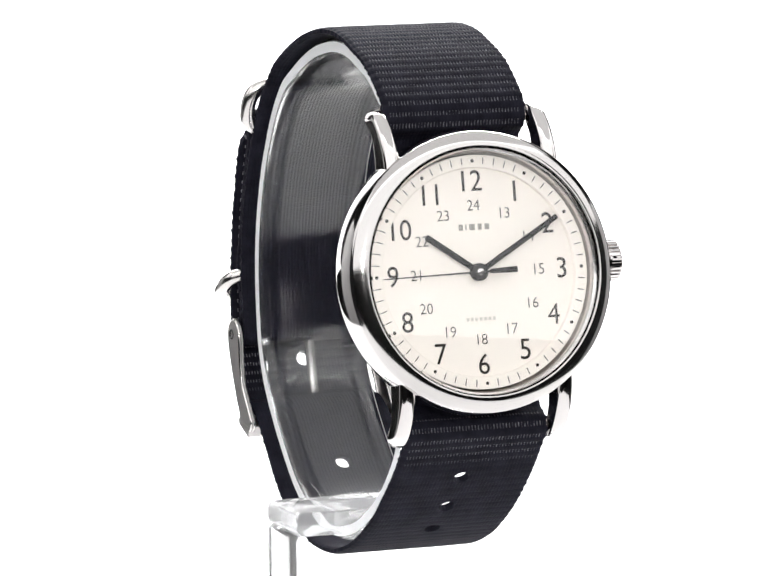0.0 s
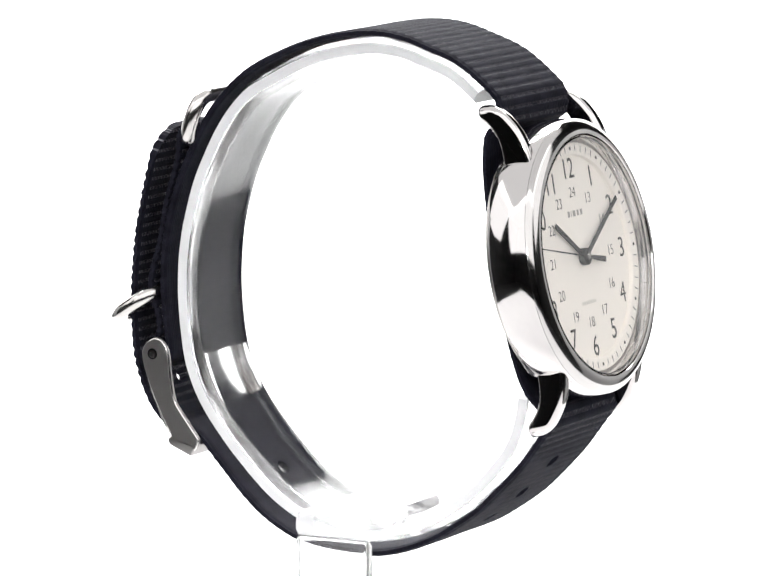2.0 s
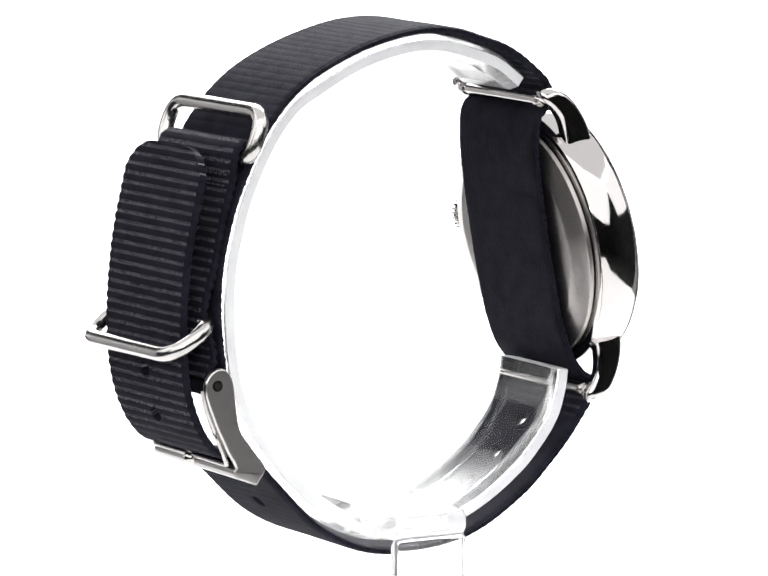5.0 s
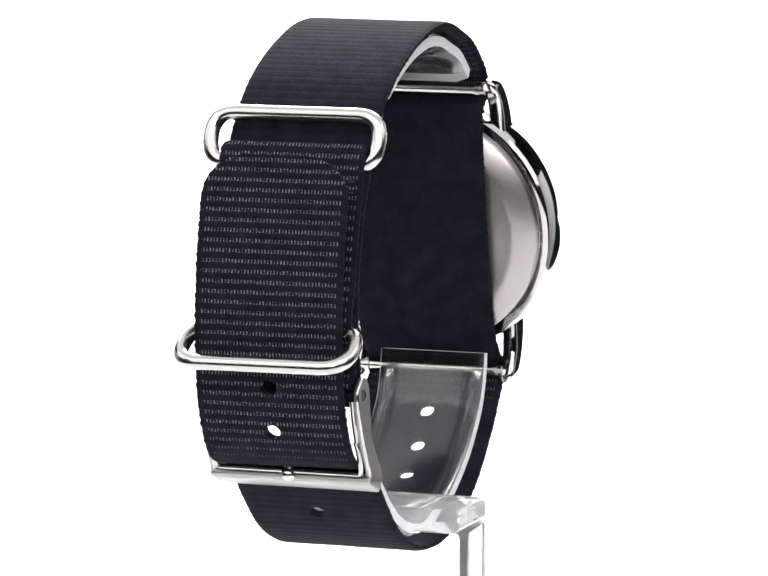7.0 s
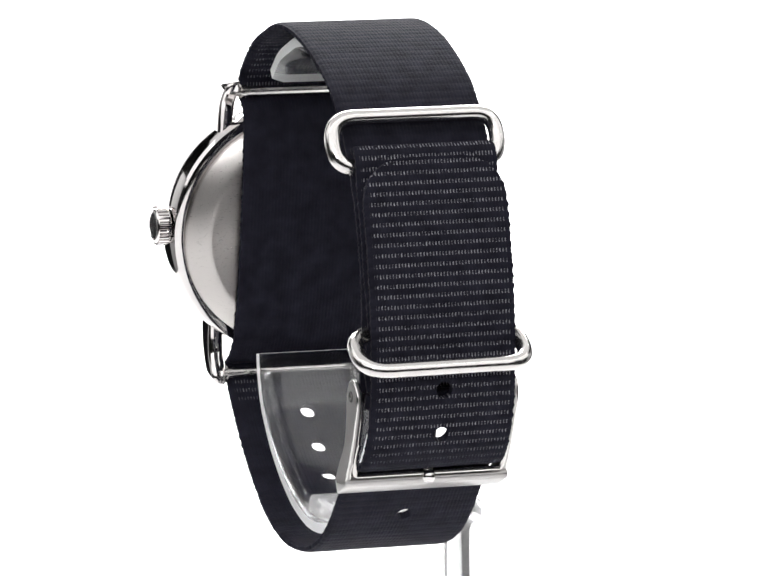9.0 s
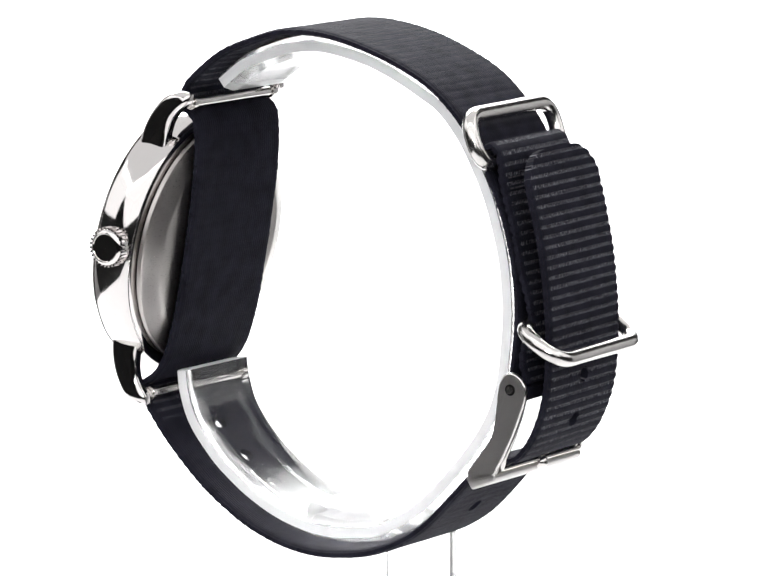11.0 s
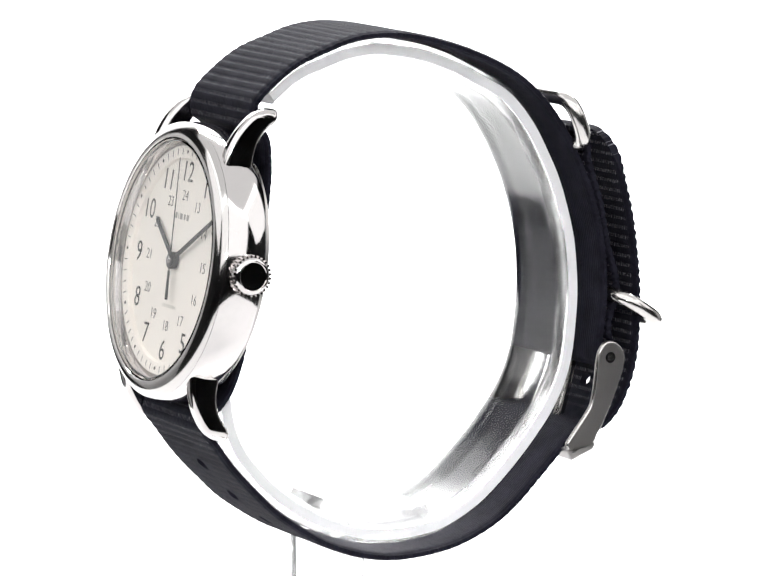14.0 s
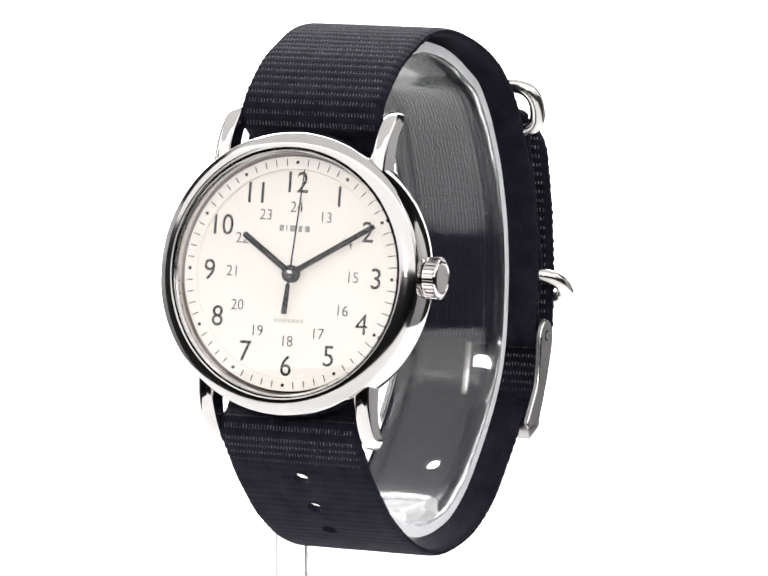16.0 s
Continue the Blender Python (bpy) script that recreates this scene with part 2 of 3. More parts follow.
def ribbon(line, half, thick, drift=None, edge_mat=None, slack=None, twist=0.05, pitch=0.0, relief=0.0, holes=(), cols=40, step=0.18, end_radius=(0, 0), flip=1, name="strap", mat=None, fray=0.0):
    """A woven band along a line: ribs across it, punched holes through it, rounded ends."""
    rows = max(int(line.length / step), 2)
    ss = [line.length * i / rows for i in range(rows + 1)]
    ww = [-1 + 2 * j / cols for j in range(cols + 1)]

    def width(s):
        w = half
        for d, r in ((s, end_radius[0]), (line.length - s, end_radius[1])):
            if r and d < r:
                w = min(w, half - r + math.sqrt(max(r * r - (r - d) ** 2, 0)))
        return w

    param = [[(s, w * width(s)) for w in ww] for s in ss]
    gone = set()
    for hs, hw, hr in holes:
        inside = {(i, j) for i in range(rows) for j in range(cols)
                  if math.hypot((ss[i] + ss[i + 1]) / 2 - hs, (ww[j] + ww[j + 1]) / 2 * half - hw) < hr}
        for i, j in inside:
            for a, b in ((i, j), (i + 1, j), (i, j + 1), (i + 1, j + 1)):
                cells = [(a - 1, b - 1), (a - 1, b), (a, b - 1), (a, b)]
                if not all(c in inside for c in cells):
                    s, w = param[a][b]
                    d = math.hypot(s - hs, w - hw) or 1
                    param[a][b] = (hs + (s - hs) * hr / d, hw + (w - hw) * hr / d)
        gone |= inside
    verts, uvs, faces, loose = [], [], [], []
    for side in (1, -1):
        for i in range(rows + 1):
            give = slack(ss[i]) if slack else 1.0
            for j in range(cols + 1):
                s, w = param[i][j]
                p, nrm = line.at(s), line.normal(s) * flip
                rib = relief * (0.4 - abs(2 * ((s / pitch) % 1) - 1) ** 3) * (0.27 + 0.73 * give) * (1 if side > 0 else 0.4) if pitch else 0
                edge = abs(w) / half
                h = thick / 2 * (1 if edge < 0.93 else max(0.45, 1 - ((edge - 0.93) / 0.07) ** 2 * 0.5)) + rib
                y = w + (drift(s) if drift else 0.0)
                if j in (0, cols) and pitch:
                    y += math.copysign(fray * (abs(math.sin(math.pi * s / pitch)) - 0.5 + 0.5 * noise.noise((s * 1.7, w, 3))), w)
                wob = 0.05 * noise.noise((s * 0.25, w * 0.15, 5))
                q = p + nrm * (side * h + wob)
                verts.append((twisted(q[0], y, twist) * MM, y * MM, q[1] * MM))
                loose.append(give)
                uvs.append((w, s))
    n, stride = (rows + 1) * (cols + 1), cols + 1
    used = {}
    for i in range(rows):
        for j in range(cols):
            if (i, j) in gone:
                continue
            a, b, c, d = i * stride + j, i * stride + j + 1, (i + 1) * stride + j + 1, (i + 1) * stride + j
            faces += [(a, b, c, d), (n + d, n + c, n + b, n + a)]
            for e in ((a, b), (b, c), (c, d), (d, a)):
                key = (min(e), max(e))
                used[key] = None if key in used else e
    skins = len(faces)
    for e in used.values():
        if e:
            faces.append((e[1], e[0], n + e[0], n + e[1]))
    mesh = bpy.data.meshes.new(name)
    mesh.from_pydata(verts, [], faces)
    layer = mesh.uv_layers.new(name="weave")
    idx = np.zeros(len(mesh.loops), dtype=np.int32)
    mesh.loops.foreach_get("vertex_index", idx)
    layer.data.foreach_set("uv", np.array(uvs, dtype=np.float32)[idx].ravel())
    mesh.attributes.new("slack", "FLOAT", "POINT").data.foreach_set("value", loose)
    mesh.materials.append(mat)
    if edge_mat:
        mesh.materials.append(edge_mat)
        for k in range(skins, len(faces)):
            mesh.polygons[k].material_index = 1
    bm = bmesh.new()
    bm.from_mesh(mesh)
    bmesh.ops.recalc_face_normals(bm, faces=bm.faces)
    bm.to_mesh(mesh)
    bm.free()
    smooth_by_angle(mesh, 60)
    return mesh


def text_mesh(body, height, mat, squeeze=1.0, bold=0.0, thick=0.03):
    curve = bpy.data.curves.new("text", "FONT")
    curve.body, curve.size, curve.align_x, curve.align_y = body, 1.0, "CENTER", "CENTER"
    curve.offset, curve.extrude, curve.resolution_u = bold, 0.0, 4
    ob = new("text", curve)
    data = bpy.data.meshes.new_from_object(ob.evaluated_get(bpy.context.evaluated_depsgraph_get()))
    bpy.data.objects.remove(ob)
    co = np.array([v.co[:] for v in data.vertices])
    low, high = co.min(0), co.max(0)
    k = height / (high[1] - low[1])
    for v in data.vertices:
        v.co = ((v.co.x - (low[0] + high[0]) / 2) * k * squeeze * MM, (v.co.y - (low[1] + high[1]) / 2) * k * MM, 0)
    bm = bmesh.new()
    bm.from_mesh(data)
    raised = bmesh.ops.extrude_face_region(bm, geom=list(bm.faces))
    bmesh.ops.translate(bm, vec=(0, 0, thick * MM), verts=[g for g in raised["geom"] if isinstance(g, bmesh.types.BMVert)])
    bmesh.ops.recalc_face_normals(bm, faces=bm.faces)
    bm.to_mesh(data)
    bm.free()
    data.materials.clear()
    data.materials.append(mat)
    return data


# ---------------------------------------------------------------- the studio
FLOOR = -0.118


def studio():
    # white paper sweep: a narrow run on the table, widening and curving up behind the stand
    bm = bmesh.new()
    line = [(-0.30, FLOOR), (0.70, FLOOR), (1.20, FLOOR)]
    line += [(1.20 + 0.5 * math.sin(a), FLOOR + 0.5 - 0.5 * math.cos(a)) for a in np.linspace(0.08, math.pi / 2, 16)]
    line += [(1.70, 1.9)]
    rows = []
    for shift in (0.0, -0.002):
        for y, z in line:
            n = Vector((0, 0, 1)) if y <= 1.2 else Vector((0, 1.2 - y, FLOOR + 0.5 - z)).normalized() if z < FLOOR + 0.5 else Vector((0, -1, 0))
            rows.append([bm.verts.new((x, y + n.y * shift, z + n.z * shift)) for x in ((-0.22, 0.22) if y < 0.8 else (-1.3, 0.92))])
    k = len(line)
    for i in range(k - 1):
        bm.faces.new((rows[i][0], rows[i][1], rows[i + 1][1], rows[i + 1][0]))
        bm.faces.new((rows[k + i + 1][0], rows[k + i + 1][1], rows[k + i][1], rows[k + i][0]))
        for side in (0, 1):
            bm.faces.new((rows[i][side], rows[i + 1][side], rows[k + i + 1][side], rows[k + i][side]))
    bm.faces.new((rows[0][0], rows[0][1], rows[k][1], rows[k][0]))
    bm.faces.new((rows[k - 1][0], rows[k - 1][1], rows[-1][1], rows[-1][0]))
    ob = new("backdrop", mesh_from(bm, "backdrop", WHITE[0], 35, 1))
    tagged(ob, "seamless white paper sweep, narrow under the watch and wide behind", "backdrop", kind="structure")

    def box(name, low, high, mat, label, category):
        bm = slab([(low[0], low[1]), (high[0], low[1]), (high[0], high[1]), (low[0], high[1])], low[2], high[2])
        tagged(new(name, mesh_from(bm, name, mat, 35, 1)), label, category, kind="structure")

    box("table", (-0.22, -0.30, FLOOR - 0.05), (0.22, 1.2, FLOOR - 0.004), TABLE[0], "plain grey table top under the white sweep", "table")
    # Unseen boards, added so that the steel case reflects grey at its sides.
    for name, x in (("side_board_west", -1.02), ("side_board_east", 1.0)):
        box(name, (x, 0.2, -0.92), (x + 0.02, 0.9, 0.35), BOARD[0], "unseen upright grey reflector board beside the sweep", "board")
    ground, roof = -0.92, 2.3
    box("floor", (-3, -3, ground - 0.1), (3, 3, ground), DARK[0], "dark studio floor", "floor")
    box("ceiling", (-3, -3, roof), (3, 3, roof + 0.1), DARK[0], "dark studio ceiling", "ceiling")
    box("wall_north", (-3, 3, ground), (3, 3.1, roof), DARK[0], "dark painted studio wall", "wall")
    box("wall_south", (-3, -3.1, ground), (3, -3, roof), DARK[0], "dark painted studio wall", "wall")
    box("wall_east", (3, -3, ground), (3.1, 3, roof), DARK[0], "dark painted studio wall", "wall")
    box("wall_west", (-3.1, -3, ground), (-3, 3, roof), DARK[0], "dark painted studio wall", "wall")


studio()

# ---------------------------------------------------------------- the watch
# Watch space: x ahead of the dial, y towards the crown, z up, about the turning axis.
# Case space: x to three o'clock, y to twelve, z out of the dial; the case leans back.
LEAN = radians(10.1)
CASE = Matrix(((0, -math.sin(LEAN), math.cos(LEAN), 31.8 * MM),
               (1, 0, 0, 0.55 * MM),
               (0, math.cos(LEAN), math.sin(LEAN), 4.7 * MM),
               (0, 0, 0, 1)))


def cased(n, u):
    """Case height n and way u to twelve, as (x, z) of watch space."""
    return (31.8 + n * math.cos(LEAN) - u * math.sin(LEAN), 4.7 + n * math.sin(LEAN) + u * math.cos(LEAN))


watch = tagged(new("wristwatch"), "steel wristwatch with cream dial on a navy-black nylon strap", "watch")
RIB = 1.38


DEEP = -0.52 * MM  # the dial lies this far below the case's own zero


def case_parts():
    case = part("case", lathe([(16.0, -4.9), (18.6, -4.9), (18.95, -4.78), (19.14, -4.4), (19.3, -3.6), (19.4, -2.7), (19.44, -1.8), (19.4, -0.9), (19.31, -0.1), (19.2, 0.6), (19.07, 0.95), (18.6, 1.0), (16.5, 1.0), (16.2, 0.2), (16.0, -1.0), (15.95, -1.9), (15.0, -2.1), (15.0, -4.5)], 160, True),
                CHROME, watch, "polished round steel case", CASE, 30)
    roll = [(17.3 + 1.84 * abs(math.cos(a)) ** 1.4, 1.02 + 1.25 * math.sin(a) ** 1.4) for a in np.linspace(0.0, math.pi / 2, 14)]
    part("bezel", lathe([(16.4, 1.02)] + roll + [(17.1, 2.29), (16.9, 2.27), (16.72, 2.0), (16.66, 1.4), (16.4, 1.3)], 160, True),
         BEZEL, watch, "rounded polished steel bezel", CASE, 30)
    part("bezel_seam", lathe([(18.8, 0.92), (19.09, 0.94), (19.09, 1.06), (18.8, 1.1)], 128, True), LACQUER, case, "thin dark seam round the case")
    part("caseback", lathe([(0, -7.1), (13.8, -7.05), (14.6, -6.95), (15.2, -6.65), (17.2, -6.1), (17.5, -5.9), (17.55, -5.3), (17.2, -5.05), (15.9, -4.95), (15.9, -4.6), (0, -4.6)], 128),
         BACK, watch, "brushed steel snap-on case back", CASE, 30)
    crystal = part("crystal", lathe([(0, 2.19), (16.45, 2.19), (16.62, 2.07), (16.64, 1.83), (0, 1.83)], 96),
                   CRYSTAL, watch, "clear flat mineral glass", CASE, 8)
    crystal.visible_shadow = False
    for up in (1, -1):
        for side in (1, -1):
            outline = [(0.5, 12.6), (0.6, 14.6), (0.25, 16.9), (-0.8, 19.5), (-2.5, 21.8), (-4.3, 22.95), (-6.6, 23.05), (-6.4, 21.3), (-5.3, 20.3), (-4.2, 18.7), (-3.8, 16.6), (-3.8, 13.0)]
            bm = pillow(rounded(outline, 1.3, 5), 10.5, 12.75, 0.75, 6)
            for cut in (21.4, 21.8, 22.2, 22.5, 22.75, 22.95):
                bmesh.ops.bisect_plane(bm, geom=bm.verts[:] + bm.edges[:] + bm.faces[:], plane_co=(0, cut, 0), plane_no=(0, 1, 0))
            for v in bm.verts:
                n, u, w = v.co
                v.co = (side * (10.6 + (w - 10.6) * (1 - 0.42 * ((u - 21.4) / 1.75) ** 2 if u > 21.4 else 1)), up * u, n)
            flat_faced(part("lug", bm, CHROME, watch, "polished curved steel lug", CASE, 40))
        bar = tube([(-10.9, up * 21.3, -5.6), (10.9, up * 21.3, -5.6)], 0.75, 16)
        bar_ob = part("spring_bar", bar, WIRE, watch, "steel spring bar", CASE)
        for side in (-1, 1):
            part("bar_collar", tube([(side * 9.6, up * 21.3, -5.6), (side * 10.3, up * 21.3, -5.6)], 0.98, 16), WIRE, bar_ob)


def crown_part():
    m = CASE @ Matrix.Translation((0, 0.6 * MM, -2.1 * MM)) @ Euler((0, radians(90), 0)).to_matrix().to_4x4()
    crown = part("crown", lathe([(0, 18.0), (1.7, 18.0), (1.7, 19.3), (2.45, 19.35), (2.6, 19.5), (2.6, 21.0), (2.48, 21.25), (2.25, 21.45), (2.0, 21.5), (1.9, 21.42), (0, 21.42)], 64), CHROME, watch, "fluted polished steel winding crown", m)
    flat_faced(crown)
    bm = bmesh.new()
    for k in range(28):
        a = 2 * math.pi * k / 28
        ring = []
        for h in (19.65, 21.15):
            for da, r in ((-0.075, 2.5), (-0.04, 2.86), (0.04, 2.86), (0.075, 2.5)):
                ring.append(bm.verts.new((r * math.cos(a + da), r * math.sin(a + da), h)))
        for i in range(3):
            bm.faces.new((ring[i], ring[i + 1], ring[i + 5], ring[i + 4]))
        bm.faces.new(ring[3::-1])
        bm.faces.new(ring[4:])
        bm.faces.new((ring[0], ring[4], ring[7], ring[3]))
    part("fluting", bm, CHROME, crown)


def dial_parts():
    dial = part("dial", lathe([(0, 0), (15.9, 0), (15.9, -0.5), (0, -0.5)], 96), DIAL, watch, "matte cream dial with dark printed numerals", CASE @ Matrix.Translation((0, 0, DEEP)))
    part("chapter_ring", lathe([(14.15, -0.2), (14.17, 0.45), (14.25, 0.6), (14.4, 0.66), (15.9, 0.7), (15.9, -0.2)], 120, True), DIAL, dial, "raised cream ring that carries the minute marks")
    for h in range(1, 13):
        a = radians(30 * h)
        r = 12.45
        mesh = text_mesh(str(h), 2.8, INK, 0.94, -0.006 if h == 4 else -0.001)
        part("numeral", mesh, None, dial, "", Matrix.Translation((r * math.sin(a) * MM, r * math.cos(a) * MM, 0.004 * MM)))
        mesh = text_mesh(str(h + 12), 1.42, GREY_INK, 0.95, -0.012)
        part("small_numeral", mesh, None, dial, "small grey printed hour numeral", Matrix.Translation((9.1 * math.sin(a) * MM, 9.1 * math.cos(a) * MM, 0.004 * MM)))
    def bar_mesh(wide, high, mat):
        return mesh_from(slab([(-wide / 2, -high / 2), (wide / 2, -high / 2), (wide / 2, high / 2), (-wide / 2, high / 2)], 0, 0.03), "mark", mat)
    tick = bar_mesh(0.13, 0.9, GREY_INK)
    dot = mesh_from(slab([(0.24 * math.cos(a), 0.24 * math.sin(a)) for a in np.linspace(0, 2 * math.pi, 13)[:-1]], 0, 0.05), "dot", INK)
    for k in range(60):
        a = radians(6 * k)
        m = Matrix.Translation((15.1 * math.sin(a) * MM, 15.1 * math.cos(a) * MM, 0.675 * MM)) @ Matrix.Rotation(-a, 4, "Z")
        part("hour_dot" if k % 5 == 0 else "minute_mark", dot if k % 5 == 0 else tick, None, dial, "", m)
    # maker's name and the lamp's name: plain bars
    for x, wide in ((-2.05, 0.62), (-1.3, 0.16), (-0.4, 0.8), (0.75, 0.55), (1.8, 0.66)):
        part("name_bar", bar_mesh(wide, 0.82, SOFT_INK), None, dial, "", Matrix.Translation((x * MM, 6.15 * MM, 0.004 * MM)))
    for k in range(7):
        part("small_name_bar", bar_mesh(0.42, 0.5, PALE_INK), None, dial, "", Matrix.Translation(((-1.95 + 0.65 * k) * MM, -6.35 * MM, 0.004 * MM)))


def pointer_place(n, angle):
    return CASE @ Matrix.Translation((0, 0, n * MM + DEEP)) @ Matrix.Rotation(-radians(angle), 4, "Z")


def pointers():
    part("hour_pointer", slab(rounded([(-0.42, -1.0), (-0.42, 9.0), (0.42, 9.0), (0.42, -1.0)], 0.15, 2), 0, 0.14, 0.05, 1), LACQUER, watch, "black baton hour indicator", pointer_place(0.35, 304.6))
    part("minute_pointer", slab(rounded([(-0.40, -1.0), (-0.36, 13.9), (0.36, 13.9), (0.40, -1.0)], 0.15, 2), 0, 0.14, 0.05, 1), LACQUER, watch, "black baton minute indicator", pointer_place(0.6, 59.6))
    sweep = part("second_pointer", slab([(-0.12, -1.6), (-0.07, 14.2), (0.07, 14.2), (0.12, -1.6)], 0, 0.08), LACQUER, watch, "thin black seconds indicator with a paddle tail", pointer_place(0.85, 269))
    part("counterweight", slab(rounded([(-0.3, -1.4), (0.3, -1.4), (0.42, -5.5), (-0.42, -5.5)], 0.12, 2), 0, 0.09), LACQUER, sweep)
    cap = part("centre_cap", lathe([(0, 0.98), (1.05, 0.97), (1.18, 0.9), (1.2, 0.8), (1.2, 0.05), (0, 0.05)], 40), LACQUER, watch, "round black centre cap", CASE @ Matrix.Translation((0, 0, DEEP)))
    part("centre_pin", lathe([(0, 1.2), (0.3, 1.18), (0.48, 1.1), (0.5, 0.95), (0, 0.95)], 32), CHROME, cap, "polished steel pin")
    return sweep


# The band's line, from the buckle's pivot up over the top, down behind the case, round the bottom, out through the buckle to its tip.
BAND = Line([(-31.7, -11.2), (-31.2, -12.6), (-30.3, -12.9), (-29.4, -12.2), (-29.2, -10.6), (-29.6, -6.7), (-30.0, -2.1), (-29.6, 4.1), (-28.2, 10.4), (-26.1, 15.9), (-22.1, 23.1), (-18.0, 27.55), (-13.9, 30.35), (-8.3, 32.85), (-2.6, 34.6), (3.6, 35.5),
             (8.8, 35.05), (13.0, 33.75), (17.4, 32.05), (21.5, 29.1), (23.6, 27.0), cased(-4.0, 21.9), cased(-4.3, 20.4), cased(-6.3, 19.0), cased(-7.4, 15.5), cased(-7.85, 12.0), cased(-8.15, 4.0),
             cased(-8.15, -4.0), cased(-7.9, -10.5), cased(-7.0, -16.0), cased(-5.4, -19.0), cased(-4.1, -20.2), cased(-3.9, -21.7), (30.2, -19.6), (27.4, -23.4), (23.7, -27.3), (20.0, -30.7), (13.3, -34.9),
             (7.3, -37.1), (1.8, -37.75), (-4.9, -37.15), (-8.5, -36.1), (-12.6, -34.1), (-16.0, -31.5), (-21.2, -26.2), (-24.2, -23.1), (-26.8, -21.8), (-29.6, -21.5), (-31.6, -19.6), (-33.0, -17.2), (-34.1, -14.2), (-34.8, -10.8),
             (-35.1, -5.1), (-35.0, -1.0), (-33.9, 7.9), (-32.0, 16.0), (-30.8, 20.6)])


def strap_slack(s):
    """Where the weave lies loose, so its ribs and painted glints stand out: the tail, and beside the lugs."""
    tail = BAND.nearest(-29.6, -20.6)
    a, b = BAND.nearest(*cased(-4.0, 21.9)), BAND.nearest(*cased(-3.9, -21.7))
    give = min(max((s - tail) / 6, 0), 1)
    for d, reach in ((a - s, 24), (s - b, 5.5)):
        if d > -2:
            give = max(give, min(max(1.1 - abs(d) / reach, 0), 0.5))
    return give


CASE_STOPS = [BAND.nearest(*p) for p in ((8.8, 35.05), (21.5, 29.1), (30.2, -19.6), (20.0, -30.7))]


def strap_drift(s):
    """The strap sits a little towards the crown at the case, and its tail runs off to the side."""
    at_case = float(np.interp(s, CASE_STOPS, (0, 0.2, 0.2, 0)))
    return at_case + 0.6 * max(0.0, (s - 0.72 * BAND.length) / (0.28 * BAND.length))


def strap_parts():
    holes = []
    for x, z, y in ((26.6, -23.6, -0.3), (22.7, -29.0, -0.4), (17.9, -33.0, -0.4), (-16.9, -29.8, 0), (-33.0, -16.6, 0), (-34.3, -10.4, 0)):
        holes.append((BAND.nearest(x, z), y, 1.15))
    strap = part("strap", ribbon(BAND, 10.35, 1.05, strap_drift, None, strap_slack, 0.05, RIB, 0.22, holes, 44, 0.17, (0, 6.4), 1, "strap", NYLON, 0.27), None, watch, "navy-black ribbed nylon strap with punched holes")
    loop = Line([(-24.8, 21.0), (-25.9, 21.3), (-26.9, 20.3), (-27.3, 18.6), (-27.5, 16.6), (-29.3, 10.4), (-30.65, 4.0), (-31.7, 0.6), (-32.1, -1.5), (-32.1, -3.4), (-31.2, -5.2), (-30.7, -8.2), (-31.7, -10.9)])
    fold = part("keeper_strap", ribbon(loop, 10.2, 1.05, None, None, None, 0.05, RIB, 0.3, (), 40, 0.17, (0, 0), 1, "keeper_strap", NYLON, 0.24), None, watch, "short stitched second layer of nylon")
    # two rows of stitches that close the fold under the upper ring
    thread = mesh_from(slab(rounded([(-0.42, -0.11), (0.42, -0.11), (0.42, 0.11), (-0.42, 0.11)], 0.1, 2), 0, 0.12), "stitch", NYLON_THREAD)
    for along in (6.0, 7.6):
        p, n = loop.at(along), loop.normal(along)
        side = -1 if n[0] > 0 else 1
        for k in range(15):
            y = -8.8 + 1.25 * k
            x, z = p + side * n * 0.6
            out = Vector((side * n[0], 0, side * n[1]))
            across = Vector((0, 1, 0))
            m = Matrix((across, out.cross(across), out)).transposed().to_4x4()
            part("stitch", thread, None, fold, "", Matrix.Translation((twisted(x, y) * MM, y * MM, z * MM)) @ m)
    return strap


def keeper(a, b, label):
    """A rounded wire ring standing across the strap, between the (x, z) ends a and b."""
    a, b = Vector(a), Vector(b)
    mid, way = (a + b) / 2, (b - a)
    half = way.length / 2
    d = way.normalized()
    flat = rounded([(-12.0, -half), (12.0, -half), (12.0, half), (-12.0, half)], 4.2, 10)
    part("keeper_ring", tube([(twisted(mid.x + d.x * q, p), p, mid.y + d.y * q) for p, q in flat], 1.1, 20, True), WIRE, watch, label, Matrix.Translation((0, 0.65 * MM, 0)))


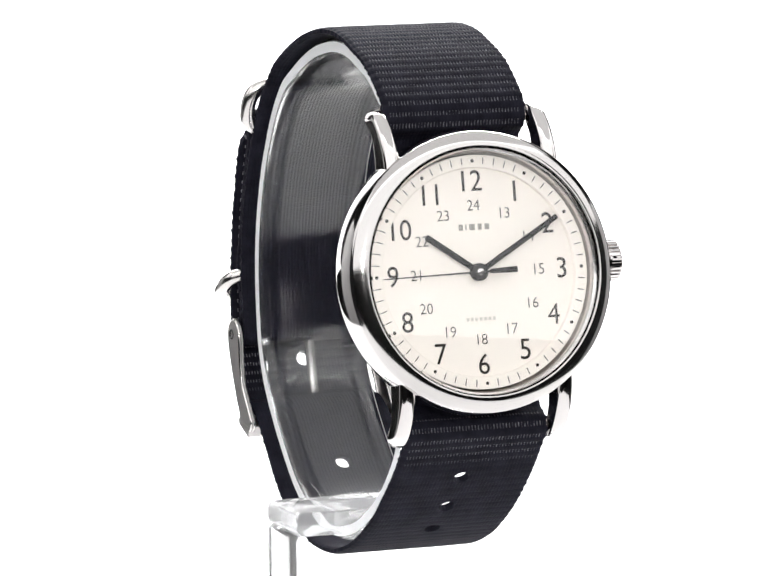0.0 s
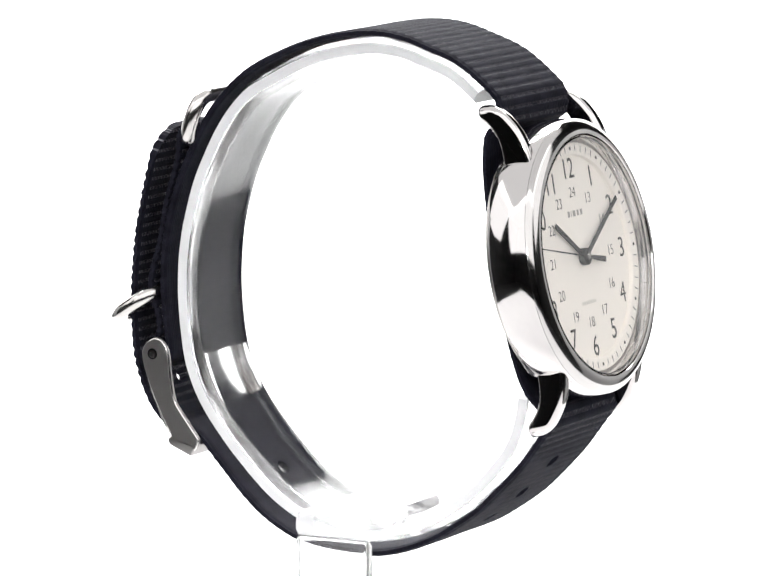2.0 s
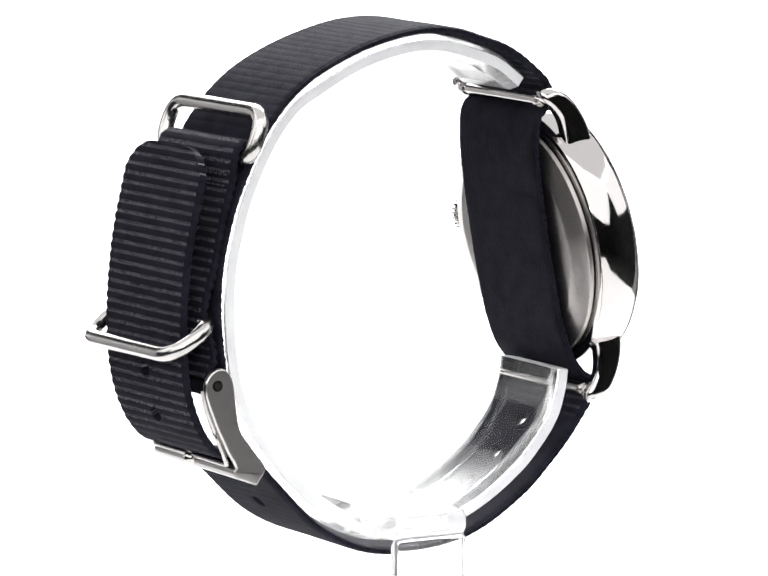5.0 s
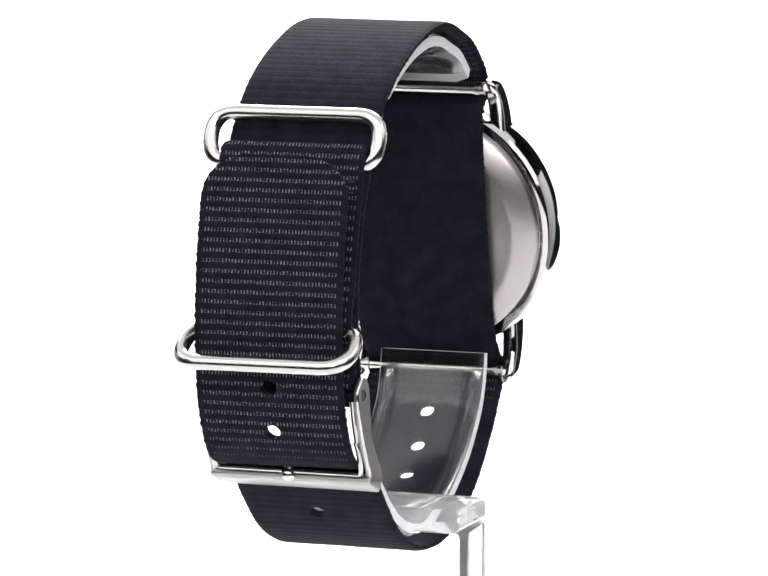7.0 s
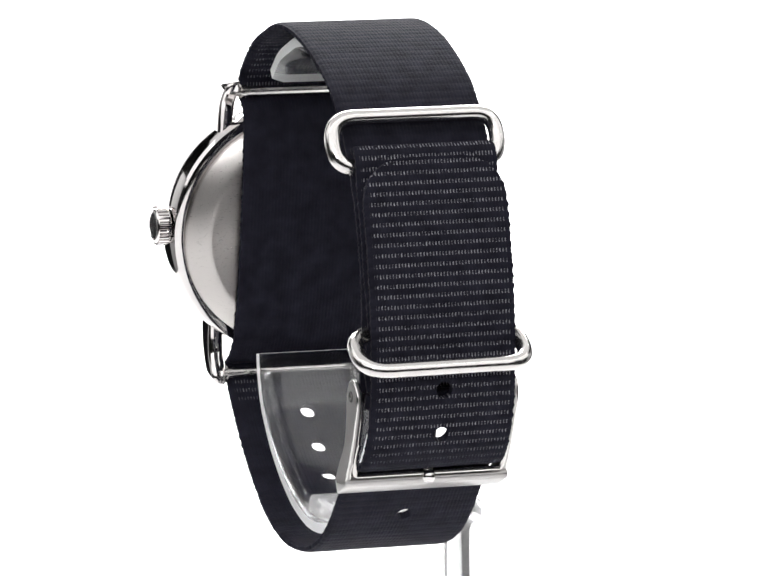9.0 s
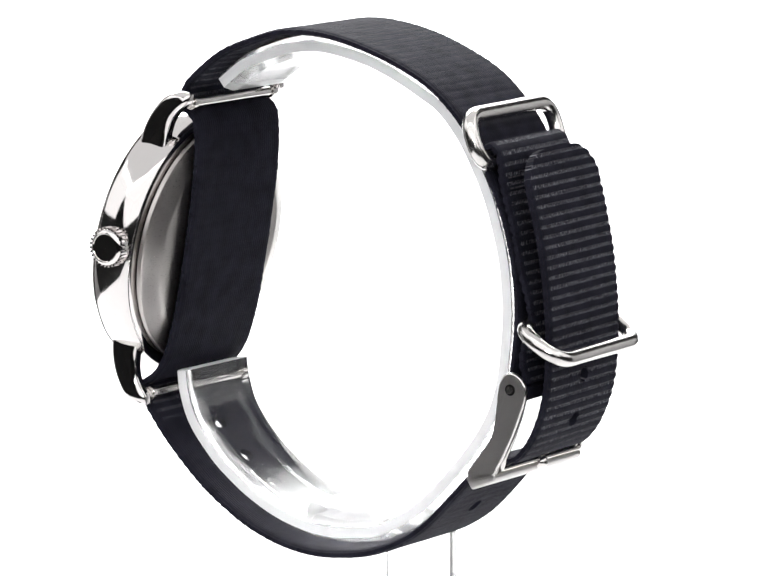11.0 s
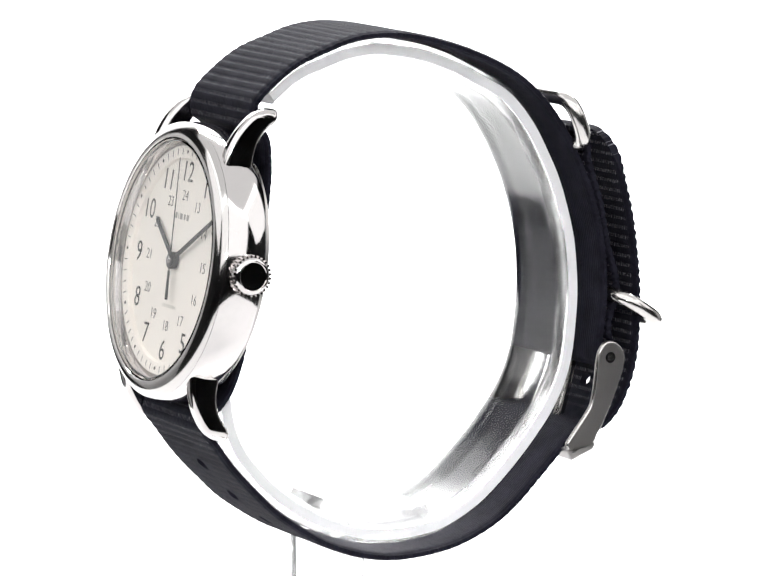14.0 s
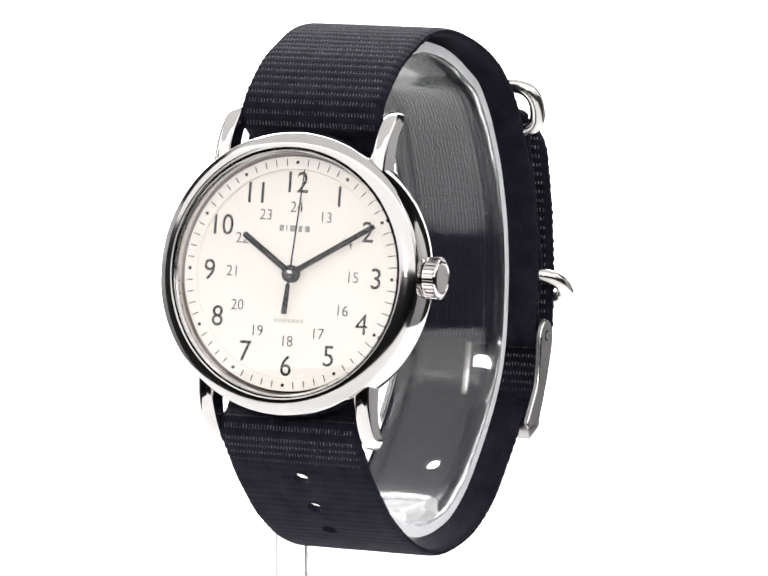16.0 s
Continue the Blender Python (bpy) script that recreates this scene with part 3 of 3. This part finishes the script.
def buckle_parts():
    outline = [(-32.7, -12.0), (-32.4, -13.5), (-31.8, -15.1), (-30.8, -17.7), (-29.8, -19.7), (-29.0, -21.4), (-28.1, -22.7), (-27.9, -23.5), (-24.0, -25.4), (-23.1, -23.6), (-24.0, -22.5), (-26.1, -19.8), (-27.2, -18.3),
               (-27.6, -16.4), (-27.9, -14.3), (-28.1, -12.0), (-28.5, -10.4), (-29.5, -9.3), (-30.7, -9.2), (-31.9, -9.9), (-32.6, -11.0)]
    shift = Matrix.Translation((0, 0.2 * MM, 0))
    buckle = tagged(new("buckle"), "satin steel pin buckle")
    buckle.parent = watch
    buckle.matrix_basis = shift
    for side in (-1, 1):
        bm = pillow(rounded(outline, 0.8, 3), 10.85, 11.75, 0.34, 4)
        for v in bm.verts:
            x, z, w = v.co
            v.co = (x - 0.025 * side * w, side * w, z)
        plate = flat_faced(part("side_plate", bm, PLATE, buckle, "flat grained steel side plate"))
        # Rounded rims get the paler steel, which paints in their highlights.
        plate.data.materials.append(WIRE)
        for face in plate.data.polygons:
            face.material_index = 1 if 0.2 < abs(face.normal.y) < 0.97 else 0
        rivet = part("rivet", tube([(-30.5, side * 11.6, -11.6), (-30.5, side * 11.95, -11.6)], 0.56, 16), WIRE, buckle)
        part("rivet_hole", tube([(-30.5, side * 11.6, -11.6), (-30.5, side * 11.79, -11.6)], 0.78, 20), LACQUER, rivet, "dark ring round the rivet")
    bm = pillow(rounded([(-28.2, -23.7), (-27.9, -24.5), (-24.3, -26.0), (-23.3, -24.2), (-27.3, -23.0)], 0.35, 3), -11.75, 11.75, 0.3, 4)
    for v in bm.verts:
        x, z, w = v.co
        v.co = (x, w, z)
    part("cross_bar", bm, PLATE, buckle)
    # bright inner rim of the frame
    rim = rounded([(-10.75, 0.0), (-10.75, 1.0), (10.75, 1.0), (10.75, 0.0)], 1.0, 6)
    leg = [(-32.3, -12.2), (-31.6, -15.1), (-30.5, -18.0)]
    rim_line = [(x, -10.75, z) for x, z in leg] + [(-28.4 - 2.1 * (1 - q), p, -22.9 + 4.9 * (1 - q)) for p, q in rim if q > 0.02] + [(x, 10.75, z) for x, z in leg[::-1]]
    part("inner_rim", tube(rim_line, 0.36, 10), WIRE, buckle, "bright rounded inner rim")
    part("pivot_bar", tube([(-30.5, -11.2, -11.6), (-30.5, 11.2, -11.6)], 0.6, 12), WIRE, buckle)
    part("tongue", tube([(-30.5, 0, -11.6), (-30.2, 0, -15), (-29.0, 0, -19.5), (-28.2, 0, -22.0), (-28.3, 0, -22.9), (-28.5, 0, -23.2)], 0.75, 14), WIRE, buckle)
    ball = lathe([(1.0 * math.sin(a), 1.0 * math.cos(a)) for a in np.linspace(0, math.pi, 13)], 20)
    part("tongue_tip", ball, WIRE, buckle, "small rounded tongue tip", Matrix.Translation((-28.5 * MM, 0, -23.4 * MM)))


case_parts()
crown_part()
dial_parts()
second_pointer = pointers()
strap_parts()
keeper((-23.3, 25.5), (-25.7, 18.9), "rounded satin steel strap keeper ring")
keeper((-31.5, -2.9), (-37.9, -7.0), "rounded satin steel strap keeper ring holding the strap tail")
buckle_parts()

# ---------------------------------------------------------------- the stand


def stand_parts():
    stand = tagged(new("watch_stand"), "clear acrylic watch stand with a C-shaped cuff", "stand")
    # the cuff lies against the inside of the band
    inner = [(20.6, 28.3), (16.7, 31.2), (12.6, 32.8), (8.5, 34.05), (3.5, 34.5), (-2.4, 33.6), (-7.9, 31.8), (-13.3, 29.1), (-17.2, 26.7), (-21.0, 22.3), (-24.7, 15.4), (-26.6, 10.0), (-27.9, 4.0), (-28.3, -2.2),
             (-28.0, -7.5), (-27.0, -13.5), (-24.6, -19.0), (-20.2, -24.8), (-15.0, -30.1), (-11.6, -32.8), (-8.0, -34.7), (-4.7, -35.8), (1.8, -36.4), (7.0, -35.7), (12.8, -33.7), (19.3, -29.6), (22.9, -26.3), (26.4, -21.6), (27.9, -17.3), (28.3, -14.4)]
    rough = Line(inner)
    line = Line([tuple(np.array(p) + 1.25 * rough.normal(rough.nearest(*p))) for p in inner])
    cuff = part("cuff", ribbon(line, 8.0, 2.9, None, FROSTED, None, 0.0, 0, 0, (), 10, 0.8, (0, 0), 1, "cuff", SCUFFED), None, stand, "clear C-shaped acrylic cuff", Matrix.Translation((0, -0.9 * MM, 0)))
    # arm under the ring and post down to the table, one bent bar
    def bar(name, outline, mat, label):
        bm = slab(rounded(outline, 0.7, 4), -4.7, 6.4, 0.4, 3)
        for v in bm.verts:
            y, z, x = v.co
            v.co = (x, y, z)
        return part(name, bm, mat, stand, label)

    arm = bar("arm", [(6.0, -35.0), (-14.3, -35.0), (-16.1, -34.8), (-16.1, -31.6), (6.0, -31.6)], MILKY, "clear acrylic arm that carries the cuff")
    post = bar("post", [(-14.3, -35.03), (-14.3, FLOOR / MM + 4), (-16.1, FLOOR / MM + 4), (-16.1, -34.83)], CLOUDY, "clear acrylic upright post")
    low = FLOOR / MM
    bm = slab(rounded([(-31, -31), (31, -31), (31, 31), (-31, 31)], 8, 8), low, low + 4, 0.4, 2)
    base = part("base", bm, ACRYLIC, stand, "clear acrylic base plate")
    for ob in (cuff, arm, post, base):
        ob.visible_shadow = False
    return stand


stand = stand_parts()

# ---------------------------------------------------------------- what moves
TURN = [(0, -66.8), (1, -47.2), (2, -27.5), (3, -8.1), (4, 11.3), (5, 30.9), (6, 50.5), (7, 70.2), (8, 90.0), (9, 109.4), (10, 128.9), (11, 148.3), (12, 167.7), (13, 187.1), (14, 206.8), (15, 226.6), (16, 246.1)]


def motions():
    seat = Matrix.Translation((0, 1.68 * MM, 0)) @ Matrix.Rotation(radians(-0.62), 4, "Z")
    rows = [(t, Matrix.Rotation(radians(a), 4, "Z") @ seat) for t, a in TURN]
    walk(watch, rows)
    walk(stand, rows)
    beats, first, start = [(0, 0)], 0.15, 44.8
    for k in range(16):
        beats += [(first + k - 0.05, k), (first + k + 0.05, k + 1)]
    beats.append((16, 16))
    walk(second_pointer, [(t, pointer_place(0.85, 6 * (start + k))) for t, k in beats])


motions()
